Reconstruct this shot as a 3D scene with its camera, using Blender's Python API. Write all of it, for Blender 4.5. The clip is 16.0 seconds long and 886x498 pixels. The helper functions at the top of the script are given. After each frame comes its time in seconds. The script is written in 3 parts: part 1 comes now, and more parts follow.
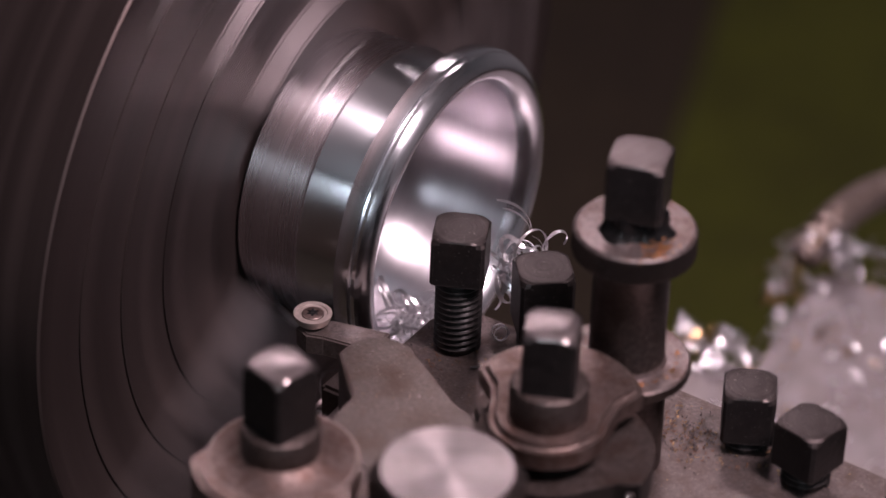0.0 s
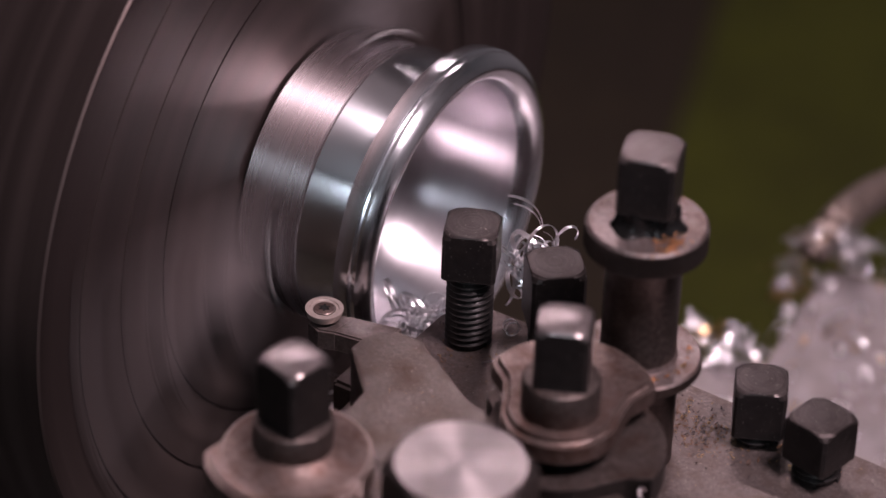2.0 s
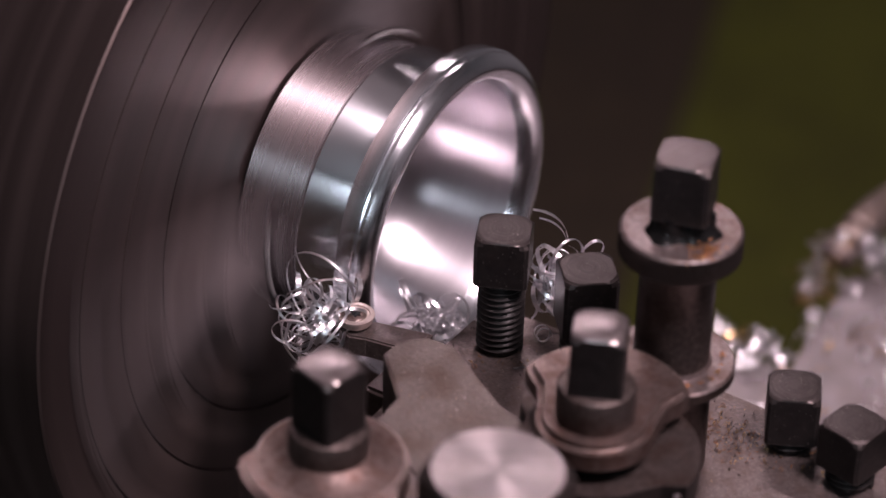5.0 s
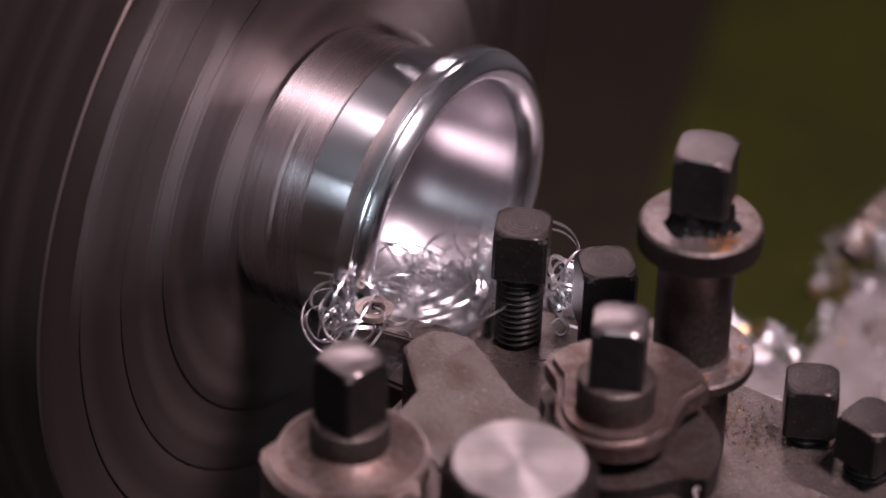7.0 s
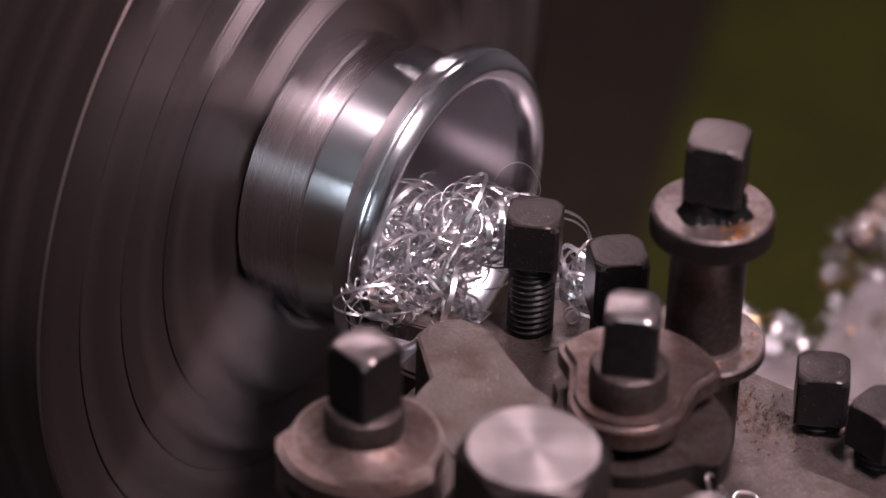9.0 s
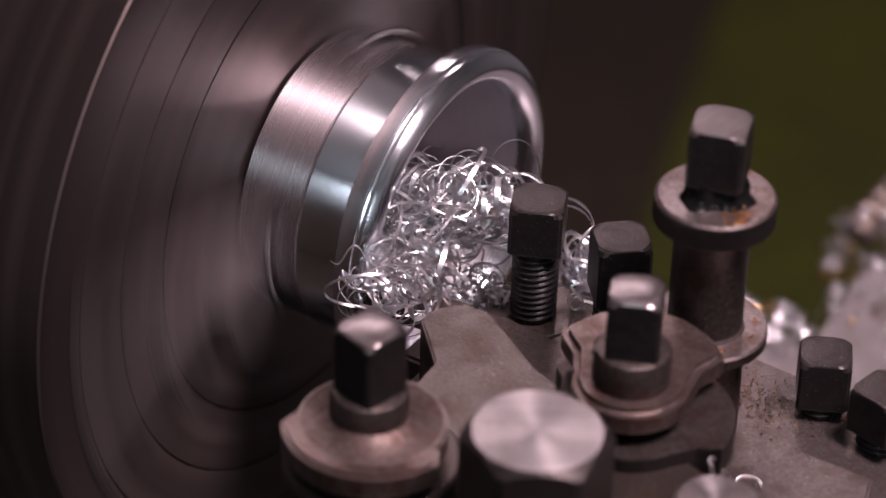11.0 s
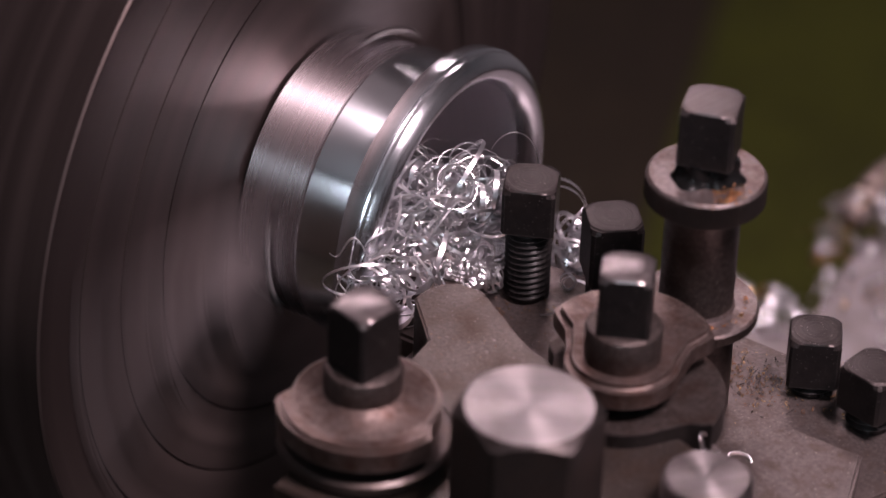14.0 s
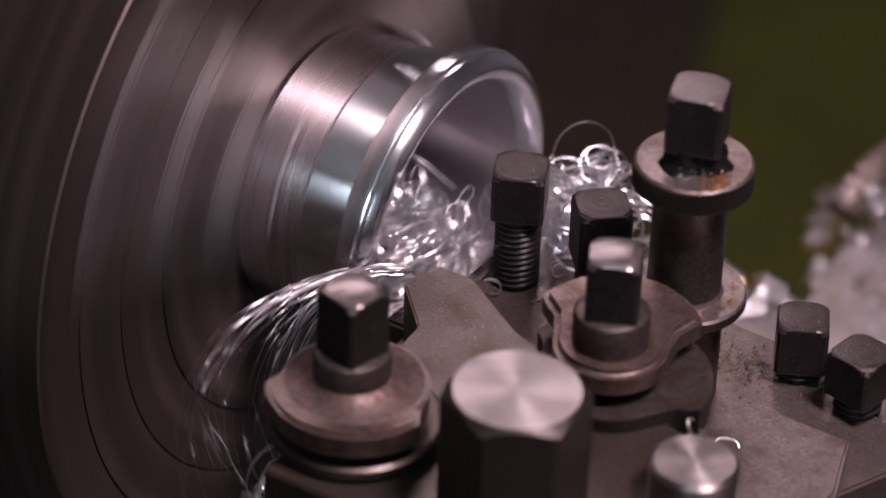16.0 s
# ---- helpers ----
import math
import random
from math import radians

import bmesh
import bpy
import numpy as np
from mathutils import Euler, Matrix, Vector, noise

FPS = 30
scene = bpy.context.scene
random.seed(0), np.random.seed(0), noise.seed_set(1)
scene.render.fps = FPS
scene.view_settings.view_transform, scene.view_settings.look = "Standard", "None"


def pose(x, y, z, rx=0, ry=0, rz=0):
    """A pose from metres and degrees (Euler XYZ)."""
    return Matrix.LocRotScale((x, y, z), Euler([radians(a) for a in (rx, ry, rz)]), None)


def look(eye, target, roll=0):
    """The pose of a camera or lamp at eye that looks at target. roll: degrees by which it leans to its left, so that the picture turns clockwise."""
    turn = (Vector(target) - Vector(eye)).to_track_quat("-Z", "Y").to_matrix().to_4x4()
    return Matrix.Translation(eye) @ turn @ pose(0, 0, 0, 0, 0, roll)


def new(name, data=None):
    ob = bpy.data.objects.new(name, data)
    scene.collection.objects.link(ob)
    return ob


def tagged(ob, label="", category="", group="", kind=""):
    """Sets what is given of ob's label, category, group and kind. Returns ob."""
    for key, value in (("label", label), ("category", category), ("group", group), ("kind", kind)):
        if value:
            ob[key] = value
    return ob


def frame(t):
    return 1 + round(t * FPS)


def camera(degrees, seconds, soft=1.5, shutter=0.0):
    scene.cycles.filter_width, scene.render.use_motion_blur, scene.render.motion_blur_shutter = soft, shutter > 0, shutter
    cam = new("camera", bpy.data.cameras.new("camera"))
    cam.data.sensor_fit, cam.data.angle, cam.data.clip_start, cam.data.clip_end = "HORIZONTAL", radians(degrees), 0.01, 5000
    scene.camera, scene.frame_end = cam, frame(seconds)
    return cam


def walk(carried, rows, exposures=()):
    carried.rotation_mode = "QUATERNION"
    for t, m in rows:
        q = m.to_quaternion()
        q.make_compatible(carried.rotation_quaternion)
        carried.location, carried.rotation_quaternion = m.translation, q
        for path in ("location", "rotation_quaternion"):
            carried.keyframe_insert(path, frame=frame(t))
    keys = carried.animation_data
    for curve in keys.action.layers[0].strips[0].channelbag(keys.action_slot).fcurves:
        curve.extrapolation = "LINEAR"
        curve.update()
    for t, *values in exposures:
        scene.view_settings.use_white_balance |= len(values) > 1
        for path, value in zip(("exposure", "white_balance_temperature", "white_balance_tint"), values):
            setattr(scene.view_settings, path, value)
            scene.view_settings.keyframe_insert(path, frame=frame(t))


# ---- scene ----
# ---------------------------------------------------------------- camera
EYE = (0.3634, -0.5811, 0.4682)
AIM = (0.003464, -0.004299, -0.007828)
cam = camera(14.89, 16.0, soft=1.5, shutter=0.5)
cam.data.dof.use_dof = True
cam.data.dof.focus_distance = 0.838
cam.data.dof.aperture_fstop = 10.0
walk(cam, [(0, look(EYE, AIM, 2.0)), (16, look(EYE, AIM, 2.0))])
scene.view_settings.exposure = 0.0

# ---------------------------------------------------------------- light
world = bpy.data.worlds.new("workshop_air")
world.use_nodes = True
world.node_tree.nodes["Background"].inputs[0].default_value = (0.5, 0.42, 0.44, 1)
world.node_tree.nodes["Background"].inputs[1].default_value = 0.12
scene.world = world


def lamp(name, eye, target, size, watts, colour):
    data = bpy.data.lights.new(name, "AREA")
    data.shape, data.size, data.size_y = "RECTANGLE", size[0], size[1]
    data.energy, data.color = watts, colour
    ob = new(name, data)
    ob.matrix_world = look(eye, target)
    return ob


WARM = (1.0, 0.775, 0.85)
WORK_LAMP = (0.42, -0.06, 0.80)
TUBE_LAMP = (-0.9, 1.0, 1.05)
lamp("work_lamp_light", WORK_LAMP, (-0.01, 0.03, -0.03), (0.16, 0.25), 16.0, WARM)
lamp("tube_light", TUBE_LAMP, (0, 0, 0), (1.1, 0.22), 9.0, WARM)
lamp("window_light", (0.75, -2.08, 0.88), (0, 0, 0), (0.55, 0.65), 13.0, (0.80, 0.88, 1.0))

# ---------------------------------------------------------------- materials
MM = 0.001


def material(name, colour, metal=0.0, rough=0.5, spread=0.25, grain=300.0, bump=0.15, stain=None, stain_amount=0.4, lathe="", rough_spread=0.15, stain_scale=60.0, speck=0.0, wear=None):
    m = bpy.data.materials.new(name)
    m.use_nodes = True
    nodes, links = m.node_tree.nodes, m.node_tree.links
    bsdf = nodes["Principled BSDF"]
    coord = nodes.new("ShaderNodeTexCoord")
    vec = coord.outputs["Object"]
    if lathe:
        # turned surface: the pattern depends on the place along the axis and the radius
        sep = nodes.new("ShaderNodeSeparateXYZ")
        links.new(vec, sep.inputs[0])
        flat = nodes.new("ShaderNodeCombineXYZ")
        along, one, two = (0, 1, 2) if lathe == "x" else (2, 0, 1)
        links.new(sep.outputs[one], flat.inputs[0])
        links.new(sep.outputs[two], flat.inputs[1])
        size = nodes.new("ShaderNodeVectorMath")
        size.operation = "LENGTH"
        links.new(flat.outputs[0], size.inputs[0])
        comb = nodes.new("ShaderNodeCombineXYZ")
        links.new(sep.outputs[along], comb.inputs[0])
        links.new(size.outputs["Value"], comb.inputs[1])
        vec = comb.outputs[0]
    fine = nodes.new("ShaderNodeTexNoise")
    fine.inputs["Scale"].default_value = grain
    fine.inputs["Detail"].default_value = 6
    links.new(vec, fine.inputs["Vector"])
    broad = nodes.new("ShaderNodeTexNoise")
    broad.inputs["Scale"].default_value = stain_scale
    broad.inputs["Detail"].default_value = 8
    broad.inputs["Roughness"].default_value = 0.65
    links.new(coord.outputs["Object"], broad.inputs["Vector"])
    ramp = nodes.new("ShaderNodeMapRange")
    ramp.inputs[1].default_value, ramp.inputs[2].default_value = 0.45, 0.7
    links.new(broad.outputs[0], ramp.inputs[0])
    shade = nodes.new("ShaderNodeMapRange")
    shade.inputs[1].default_value, shade.inputs[2].default_value = 0.25, 0.75
    shade.inputs[3].default_value, shade.inputs[4].default_value = 1 - spread, 1 + spread
    links.new(fine.outputs[0], shade.inputs[0])
    tint = nodes.new("ShaderNodeVectorMath")
    tint.operation = "SCALE"
    tint.inputs[0].default_value = colour
    links.new(shade.outputs[0], tint.inputs["Scale"])
    mix = nodes.new("ShaderNodeMix")
    mix.data_type = "RGBA"
    links.new(tint.outputs[0], mix.inputs["A"])
    mix.inputs["B"].default_value = (*(stain or colour), 1)
    amount = nodes.new("ShaderNodeMath")
    amount.operation = "MULTIPLY"
    amount.inputs[1].default_value = stain_amount if stain else 0
    links.new(ramp.outputs[0], amount.inputs[0])
    links.new(amount.outputs[0], mix.inputs["Factor"])
    colour_out = mix.outputs["Result"]
    if speck:
        dust = nodes.new("ShaderNodeTexNoise")
        dust.inputs["Scale"].default_value = 1600
        dust.inputs["Detail"].default_value = 2
        links.new(coord.outputs["Object"], dust.inputs["Vector"])
        spot = nodes.new("ShaderNodeMapRange")
        spot.inputs[1].default_value, spot.inputs[2].default_value, spot.inputs[4].default_value = 0.68, 0.74, speck
        links.new(dust.outputs[0], spot.inputs[0])
        over = nodes.new("ShaderNodeMix")
        over.data_type = "RGBA"
        links.new(spot.outputs[0], over.inputs["Factor"])
        links.new(colour_out, over.inputs["A"])
        over.inputs["B"].default_value = (0.42, 0.38, 0.36, 1)
        colour_out = over.outputs["Result"]
    if wear:
        # rubbed edges: where the rounded normal parts from the true one
        soft = nodes.new("ShaderNodeBevel")
        soft.samples = 4
        soft.inputs[0].default_value = 0.0006
        geo = nodes.new("ShaderNodeNewGeometry")
        dot = nodes.new("ShaderNodeVectorMath")
        dot.operation = "DOT_PRODUCT"
        links.new(soft.outputs[0], dot.inputs[0])
        links.new(geo.outputs["Normal"], dot.inputs[1])
        edge = nodes.new("ShaderNodeMapRange")
        edge.inputs[1].default_value, edge.inputs[2].default_value, edge.inputs[3].default_value, edge.inputs[4].default_value = 0.8, 0.98, 0.8, 0.0
        links.new(dot.outputs["Value"], edge.inputs[0])
        rub = nodes.new("ShaderNodeMath")
        rub.operation = "MULTIPLY"
        links.new(edge.outputs[0], rub.inputs[0])
        links.new(broad.outputs[0], rub.inputs[1])
        worn = nodes.new("ShaderNodeMix")
        worn.data_type = "RGBA"
        links.new(rub.outputs[0], worn.inputs["Factor"])
        links.new(colour_out, worn.inputs["A"])
        worn.inputs["B"].default_value = (*wear, 1)
        colour_out = worn.outputs["Result"]
    links.new(colour_out, bsdf.inputs["Base Color"])
    bsdf.inputs["Metallic"].default_value = metal
    rr = nodes.new("ShaderNodeMapRange")
    rr.inputs[3].default_value, rr.inputs[4].default_value = max(0.03, rough - rough_spread), min(1, rough + rough_spread)
    links.new((fine if lathe else broad).outputs[0], rr.inputs[0])
    links.new(rr.outputs[0], bsdf.inputs["Roughness"])
    if bump:
        b = nodes.new("ShaderNodeBump")
        b.inputs["Strength"].default_value = bump
        b.inputs["Distance"].default_value = 0.0003
        links.new(fine.outputs[0], b.inputs["Height"])
        links.new(b.outputs[0], bsdf.inputs["Normal"])
    return m


ALU_ROUGH = material("finely_turned_aluminium", (0.74, 0.72, 0.75), 1.0, 0.27, 0.05, 1500, 0.008, lathe="x", rough_spread=0.04)
ALU_LIP = material("polished_aluminium_lip", (0.86, 0.88, 0.92), 1.0, 0.23, 0.04, 1500, 0.004, lathe="x", rough_spread=0.04)
ALU = material("turned_aluminium", (0.90, 0.92, 0.96), 1.0, 0.21, 0.03, 2500, 0.003, lathe="x", rough_spread=0.03)
# Same aluminium as the ring, darkened to dim light bounced inside the bore.
ALU_BORE = material("dimmed_bore_aluminium", (0.60, 0.575, 0.60), 1.0, 0.32, 0.04, 1500, 0.006, lathe="x", rough_spread=0.03)
CHIP = material("bright_aluminium_swarf", (0.80, 0.79, 0.81), 1.0, 0.33, 0.08, 500, 0.1)
CHUCK = material("worn_chuck_steel", (0.085, 0.065, 0.061), 0.91, 0.52, 0.3, 130, 0.05, lathe="x")
JAW = material("jaw_steel", (0.20, 0.175, 0.178), 0.85, 0.55, 0.2, 300, 0.15, (0.10, 0.085, 0.08), 0.5)


def turned(m, amount, axis, spin=0.25):
    """Turning marks: the sheen spreads across the grooves."""
    b = m.node_tree.nodes["Principled BSDF"]
    b.inputs["Anisotropic"].default_value = amount
    b.inputs["Anisotropic Rotation"].default_value = spin
    tan = m.node_tree.nodes.new("ShaderNodeTangent")
    tan.direction_type, tan.axis = "RADIAL", axis
    m.node_tree.links.new(tan.outputs[0], b.inputs["Tangent"])
    return m


turned(ALU, 0.85, "X")
turned(ALU_ROUGH, 0.92, "X")
turned(CHUCK, 0.5, "X", 0.94)
turned(ALU_LIP, 0.7, "X")
turned(ALU_BORE, 0.65, "X")
BLACK = material("black_oxide_steel", (0.011, 0.0095, 0.0095), 0.2, 0.36, 0.35, 500, 0.25, (0.026, 0.019, 0.016), 0.4, speck=0.25, wear=(0.11, 0.095, 0.092))
BLACK.node_tree.nodes["Principled BSDF"].inputs["Specular IOR Level"].default_value = 0.25
BLACK_TOP = material("worn_bolt_face", (0.044, 0.036, 0.035), 0.75, 0.40, 0.6, 1100, 0.6, (0.024, 0.018, 0.016), 0.85, stain_scale=260, lathe="z", speck=0.4)
BRIGHT = material("machined_bolt_face", (0.26, 0.228, 0.23), 1.0, 0.34, 0.3, 900, 0.15, (0.10, 0.078, 0.07), 0.6, stain_scale=200, lathe="z")
DULL = material("dull_bolt_face", (0.135, 0.115, 0.115), 0.9, 0.42, 0.3, 900, 0.2, (0.10, 0.08, 0.074), 0.6, stain_scale=220, lathe="z", speck=0.2)
STEEL = material("oily_tool_steel", (0.130, 0.106, 0.101), 0.75, 0.43, 0.35, 1000, 0.4, (0.085, 0.060, 0.050), 0.8, rough_spread=0.2, stain_scale=200, speck=0.6, wear=(0.26, 0.22, 0.21))
SLAB = material("stained_holder_steel", (0.070, 0.056, 0.050), 0.75, 0.36, 0.32, 1000, 0.35, (0.066, 0.043, 0.032), 0.9, rough_spread=0.2, stain_scale=110, speck=0.35)
WASHER = material("rusty_washer_steel", (0.145, 0.108, 0.098), 0.85, 0.42, 0.4, 800, 0.5, (0.066, 0.029, 0.020), 0.95, rough_spread=0.2, speck=0.35, wear=(0.50, 0.43, 0.40), stain_scale=150)
# Lighter copy of the sleeve steel for the lit upward faces
FLANGE = material("lit_flange_steel", (0.205, 0.170, 0.165), 0.85, 0.42, 0.3, 800, 0.35, (0.11, 0.062, 0.045), 0.8, rough_spread=0.2, speck=0.2, stain_scale=140)
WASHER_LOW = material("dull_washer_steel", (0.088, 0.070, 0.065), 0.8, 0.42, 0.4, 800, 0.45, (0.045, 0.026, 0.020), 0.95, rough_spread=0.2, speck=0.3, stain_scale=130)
SLEEVE = material("shaded_sleeve_steel", (0.062, 0.049, 0.045), 0.8, 0.40, 0.4, 800, 0.35, (0.028, 0.018, 0.014), 0.9, rough_spread=0.15, speck=0.2, stain_scale=120)
CARBIDE = material("carbide_insert", (0.35, 0.29, 0.265), 0.6, 0.45, 0.15, 900, 0.1)
DARK = material("dark_oiled_steel", (0.060, 0.049, 0.046), 0.8, 0.38, 0.25, 1200, 0.2, (0.09, 0.06, 0.05), 0.5, stain_scale=90)
RUST = material("rust_crumbs", (0.16, 0.075, 0.035), 0.1, 0.7, 0.4, 700, 0.4)
ORANGE = material("orange_rust_crumbs", (0.30, 0.120, 0.040), 0.1, 0.7, 0.4, 700, 0.4)
BRASS = material("brass_swarf", (0.42, 0.27, 0.13), 1.0, 0.3, 0.2, 500, 0.1)
# Black for the greasy neck, also for painted shade in gap and recess
GREASE_AND_SHADE = material("black_grease_and_shade", (0.005, 0.005, 0.005), 0.0, 0.24, 0.2, 300, 0.3)
GREASE_AND_SHADE.node_tree.nodes["Principled BSDF"].inputs["Specular IOR Level"].default_value = 0.2
TRAY = material("oily_cross_slide_steel", (0.25, 0.225, 0.23), 0.6, 0.42, 0.2, 120, 0.15, (0.2, 0.16, 0.15), 0.6, stain_scale=50)
CAST = material("dark_cast_iron", (0.06, 0.05, 0.048), 0.3, 0.55, 0.3, 200, 0.3)
GREEN = material("dull_green_rubber", (0.104, 0.115, 0.012), 0.0, 0.6, 0.2, 20, 0.1, (0.060, 0.060, 0.010), 0.7, stain_scale=6)
BROWN = material("unseen_dark_wall_brown", (0.090, 0.066, 0.048), 0.0, 0.7, 0.2, 30, 0.1, (0.05, 0.036, 0.03), 0.6, stain_scale=6)
WALL = material("unseen_fill_wall_grey", (0.52, 0.51, 0.52), 0.0, 0.8, 0.08, 30, 0.1, (0.36, 0.34, 0.33), 0.5, stain_scale=3)
FLOOR = material("oiled_concrete", (0.054, 0.039, 0.024), 0.0, 0.7, 0.3, 30, 0.2, (0.04, 0.03, 0.025), 0.6, stain_scale=4)
PLASTER = material("grey_ceiling_paint", (0.62, 0.60, 0.60), 0.0, 0.8, 0.1, 30, 0.1)
HOSE = material("ribbed_conduit_metal", (0.34, 0.28, 0.25), 0.8, 0.4, 0.2, 200, 0.1)


def glow(name, colour, strength):
    m = bpy.data.materials.new(name)
    m.use_nodes = True
    b = m.node_tree.nodes["Principled BSDF"]
    b.inputs["Emission Color"].default_value = (*colour, 1)
    b.inputs["Emission Strength"].default_value = strength
    return m


TUBE = glow("daylit_pane", (0.85, 0.87, 1.0), 1.0)

# ---------------------------------------------------------------- mesh helpers (millimetres)


def mesh_of(name, bm, mat, smooth=0.6):
    bm.normal_update()
    me = bpy.data.meshes.new(name)
    for f in bm.faces:
        f.smooth = smooth > 0
    if smooth > 0:
        for e in bm.edges:
            e.smooth = len(e.link_faces) == 2 and e.calc_face_angle(0) < smooth
    bm.to_mesh(me)
    bm.free()
    me.materials.append(mat)
    return me


def part(name, bm, mat, parent=None, label="", smooth=0.6, extra=()):
    me = mesh_of(name, bm, mat, smooth)
    for m in extra:
        me.materials.append(m)
    ob = new(name, me)
    if parent is not None:
        ob.parent = parent
    if label:
        ob["label"] = label
    return ob


def thing(name, label, category, at=(0, 0, 0), group="", kind=""):
    ob = new(name)
    ob.location = [a * MM for a in at]
    return tagged(ob, label, category, group, kind)


def prism(points, z0, z1, bevel=0.6, seg=2, bm=None):
    bm = bm or bmesh.new()
    low = [bm.verts.new((x * MM, y * MM, z0 * MM)) for x, y in points]
    bottom = bm.faces.new(low)
    got = bmesh.ops.extrude_face_region(bm, geom=[bottom])
    top = [v for v in got["geom"] if isinstance(v, bmesh.types.BMVert)]
    bmesh.ops.translate(bm, verts=top, vec=(0, 0, (z1 - z0) * MM))
    bmesh.ops.recalc_face_normals(bm, faces=bm.faces)
    if bevel:
        edges = [e for e in bm.edges if all(abs(v.co.z - z1 * MM) < 1e-7 for v in e.verts)]
        bmesh.ops.bevel(bm, geom=edges, offset=bevel * MM, segments=seg, affect="EDGES", clamp_overlap=True)
    return bm


def box(x0, x1, y0, y1, z0, z1, bevel=0.5, seg=2):
    bm = bmesh.new()
    bmesh.ops.create_cube(bm, size=1, matrix=Matrix.Translation(((x0 + x1) / 2 * MM, (y0 + y1) / 2 * MM, (z0 + z1) / 2 * MM)) @ Matrix.Diagonal(((x1 - x0) * MM, (y1 - y0) * MM, (z1 - z0) * MM, 1)))
    if bevel:
        bmesh.ops.bevel(bm, geom=list(bm.edges), offset=bevel * MM, segments=seg, affect="EDGES")
    return bm


def revolve(profile, axis="z", centre=(0, 0, 0), seg=64, bm=None, close=True):
    """profile: pairs of (along the axis, radius)."""
    bm = bm or bmesh.new()
    rings = []
    for a, r in profile:
        ring = []
        for k in range(seg):
            t = 2 * math.pi * k / seg
            c, s = r * math.cos(t), r * math.sin(t)
            co = (a, c, s) if axis == "x" else (c, s, a)
            ring.append(bm.verts.new([(p + q) * MM for p, q in zip(co, centre)]))
        rings.append(ring)
    for a, b in zip(rings, rings[1:]):
        for k in range(seg):
            j = (k + 1) % seg
            bm.faces.new((a[k], a[j], b[j], b[k]))
    if close:
        bm.faces.new(rings[0])
        bm.faces.new(rings[-1])
    bmesh.ops.recalc_face_normals(bm, faces=bm.faces)
    return bm


def helix_thread(x, y, z0, z1, radius, pitch=1.75):
    """A thread as stacked ridges with a slight lead."""
    bm = bmesh.new()
    turns = (z1 - z0) / pitch
    n = 28
    rows = int(turns * n)
    prev = None
    for k in range(rows + 1):
        t = 2 * math.pi * k / n
        z = z0 + pitch * k / n
        ring = []
        for dz, r in ((0, radius - 1.05), (0.38, radius - 0.15), (0.5, radius), (0.62, radius - 0.15), (1.0, radius - 1.05)):
            ring.append(bm.verts.new(((x + r * math.cos(t)) * MM, (y + r * math.sin(t)) * MM, (z + (dz - 0.5) * pitch) * MM)))
        if prev:
            for a, b, c, d in zip(prev, ring, ring[1:], prev[1:]):
                bm.faces.new((a, b, c, d))
        prev = ring
    bmesh.ops.recalc_face_normals(bm, faces=bm.faces)
    revolve([(z0 - 1, radius - 1.0), (z1 + 1, radius - 1.0)], "z", (x, y, 0), 24, bm)
    return bm


def square_head(x, y, z0, z1, width, yaw, corner=1.2, dome=1.4, pillow=0.5):
    """A square bolt head whose upper corners are turned off to a circle."""
    bm = bmesh.new()
    n = 48
    h = width / 2
    lvl = []
    for z, kind in ((z0, 0), (z1 - dome - 1.6, 0), (z1 - dome, 1), (z1 - 0.35, 2), (z1, 3)):
        ring = []
        for k in range(n):
            t = 2 * math.pi * (k + 0.5) / n
            c, s = math.cos(t), math.sin(t)
            sq = h / max(abs(c), abs(s))
            rmax = (h * 1.414 - corner * 0.41, h * 1.34, h * 1.19, h * 1.06)[kind]
            r = min(sq, rmax)
            if kind == 3:
                r = min(sq * 0.97, rmax)
            a = t + radians(yaw)
            ring.append(bm.verts.new(((x + r * math.cos(a)) * MM, (y + r * math.sin(a)) * MM, z * MM)))
        lvl.append(ring)
    for a, b in zip(lvl, lvl[1:]):
        for k in range(n):
            j = (k + 1) % n
            bm.faces.new((a[k], a[j], b[j], b[k]))
    for scale, rise in ((0.78, 0.28), (0.52, 0.46), (0.26, 0.55)):
        ring = [bm.verts.new((x * MM + (v.co.x - x * MM) * scale, y * MM + (v.co.y - y * MM) * scale, (z1 + rise * pillow) * MM)) for v in lvl[4]]
        for k in range(n):
            j = (k + 1) % n
            bm.faces.new((lvl[-1][k], lvl[-1][j], ring[j], ring[k]))
        lvl.append(ring)
    bm.faces.new(lvl[0])
    bm.faces.new(lvl[-1])
    bmesh.ops.recalc_face_normals(bm, faces=bm.faces)
    for f in bm.faces:
        if f.normal.z > 0.35:
            f.material_index = 1
    return bm


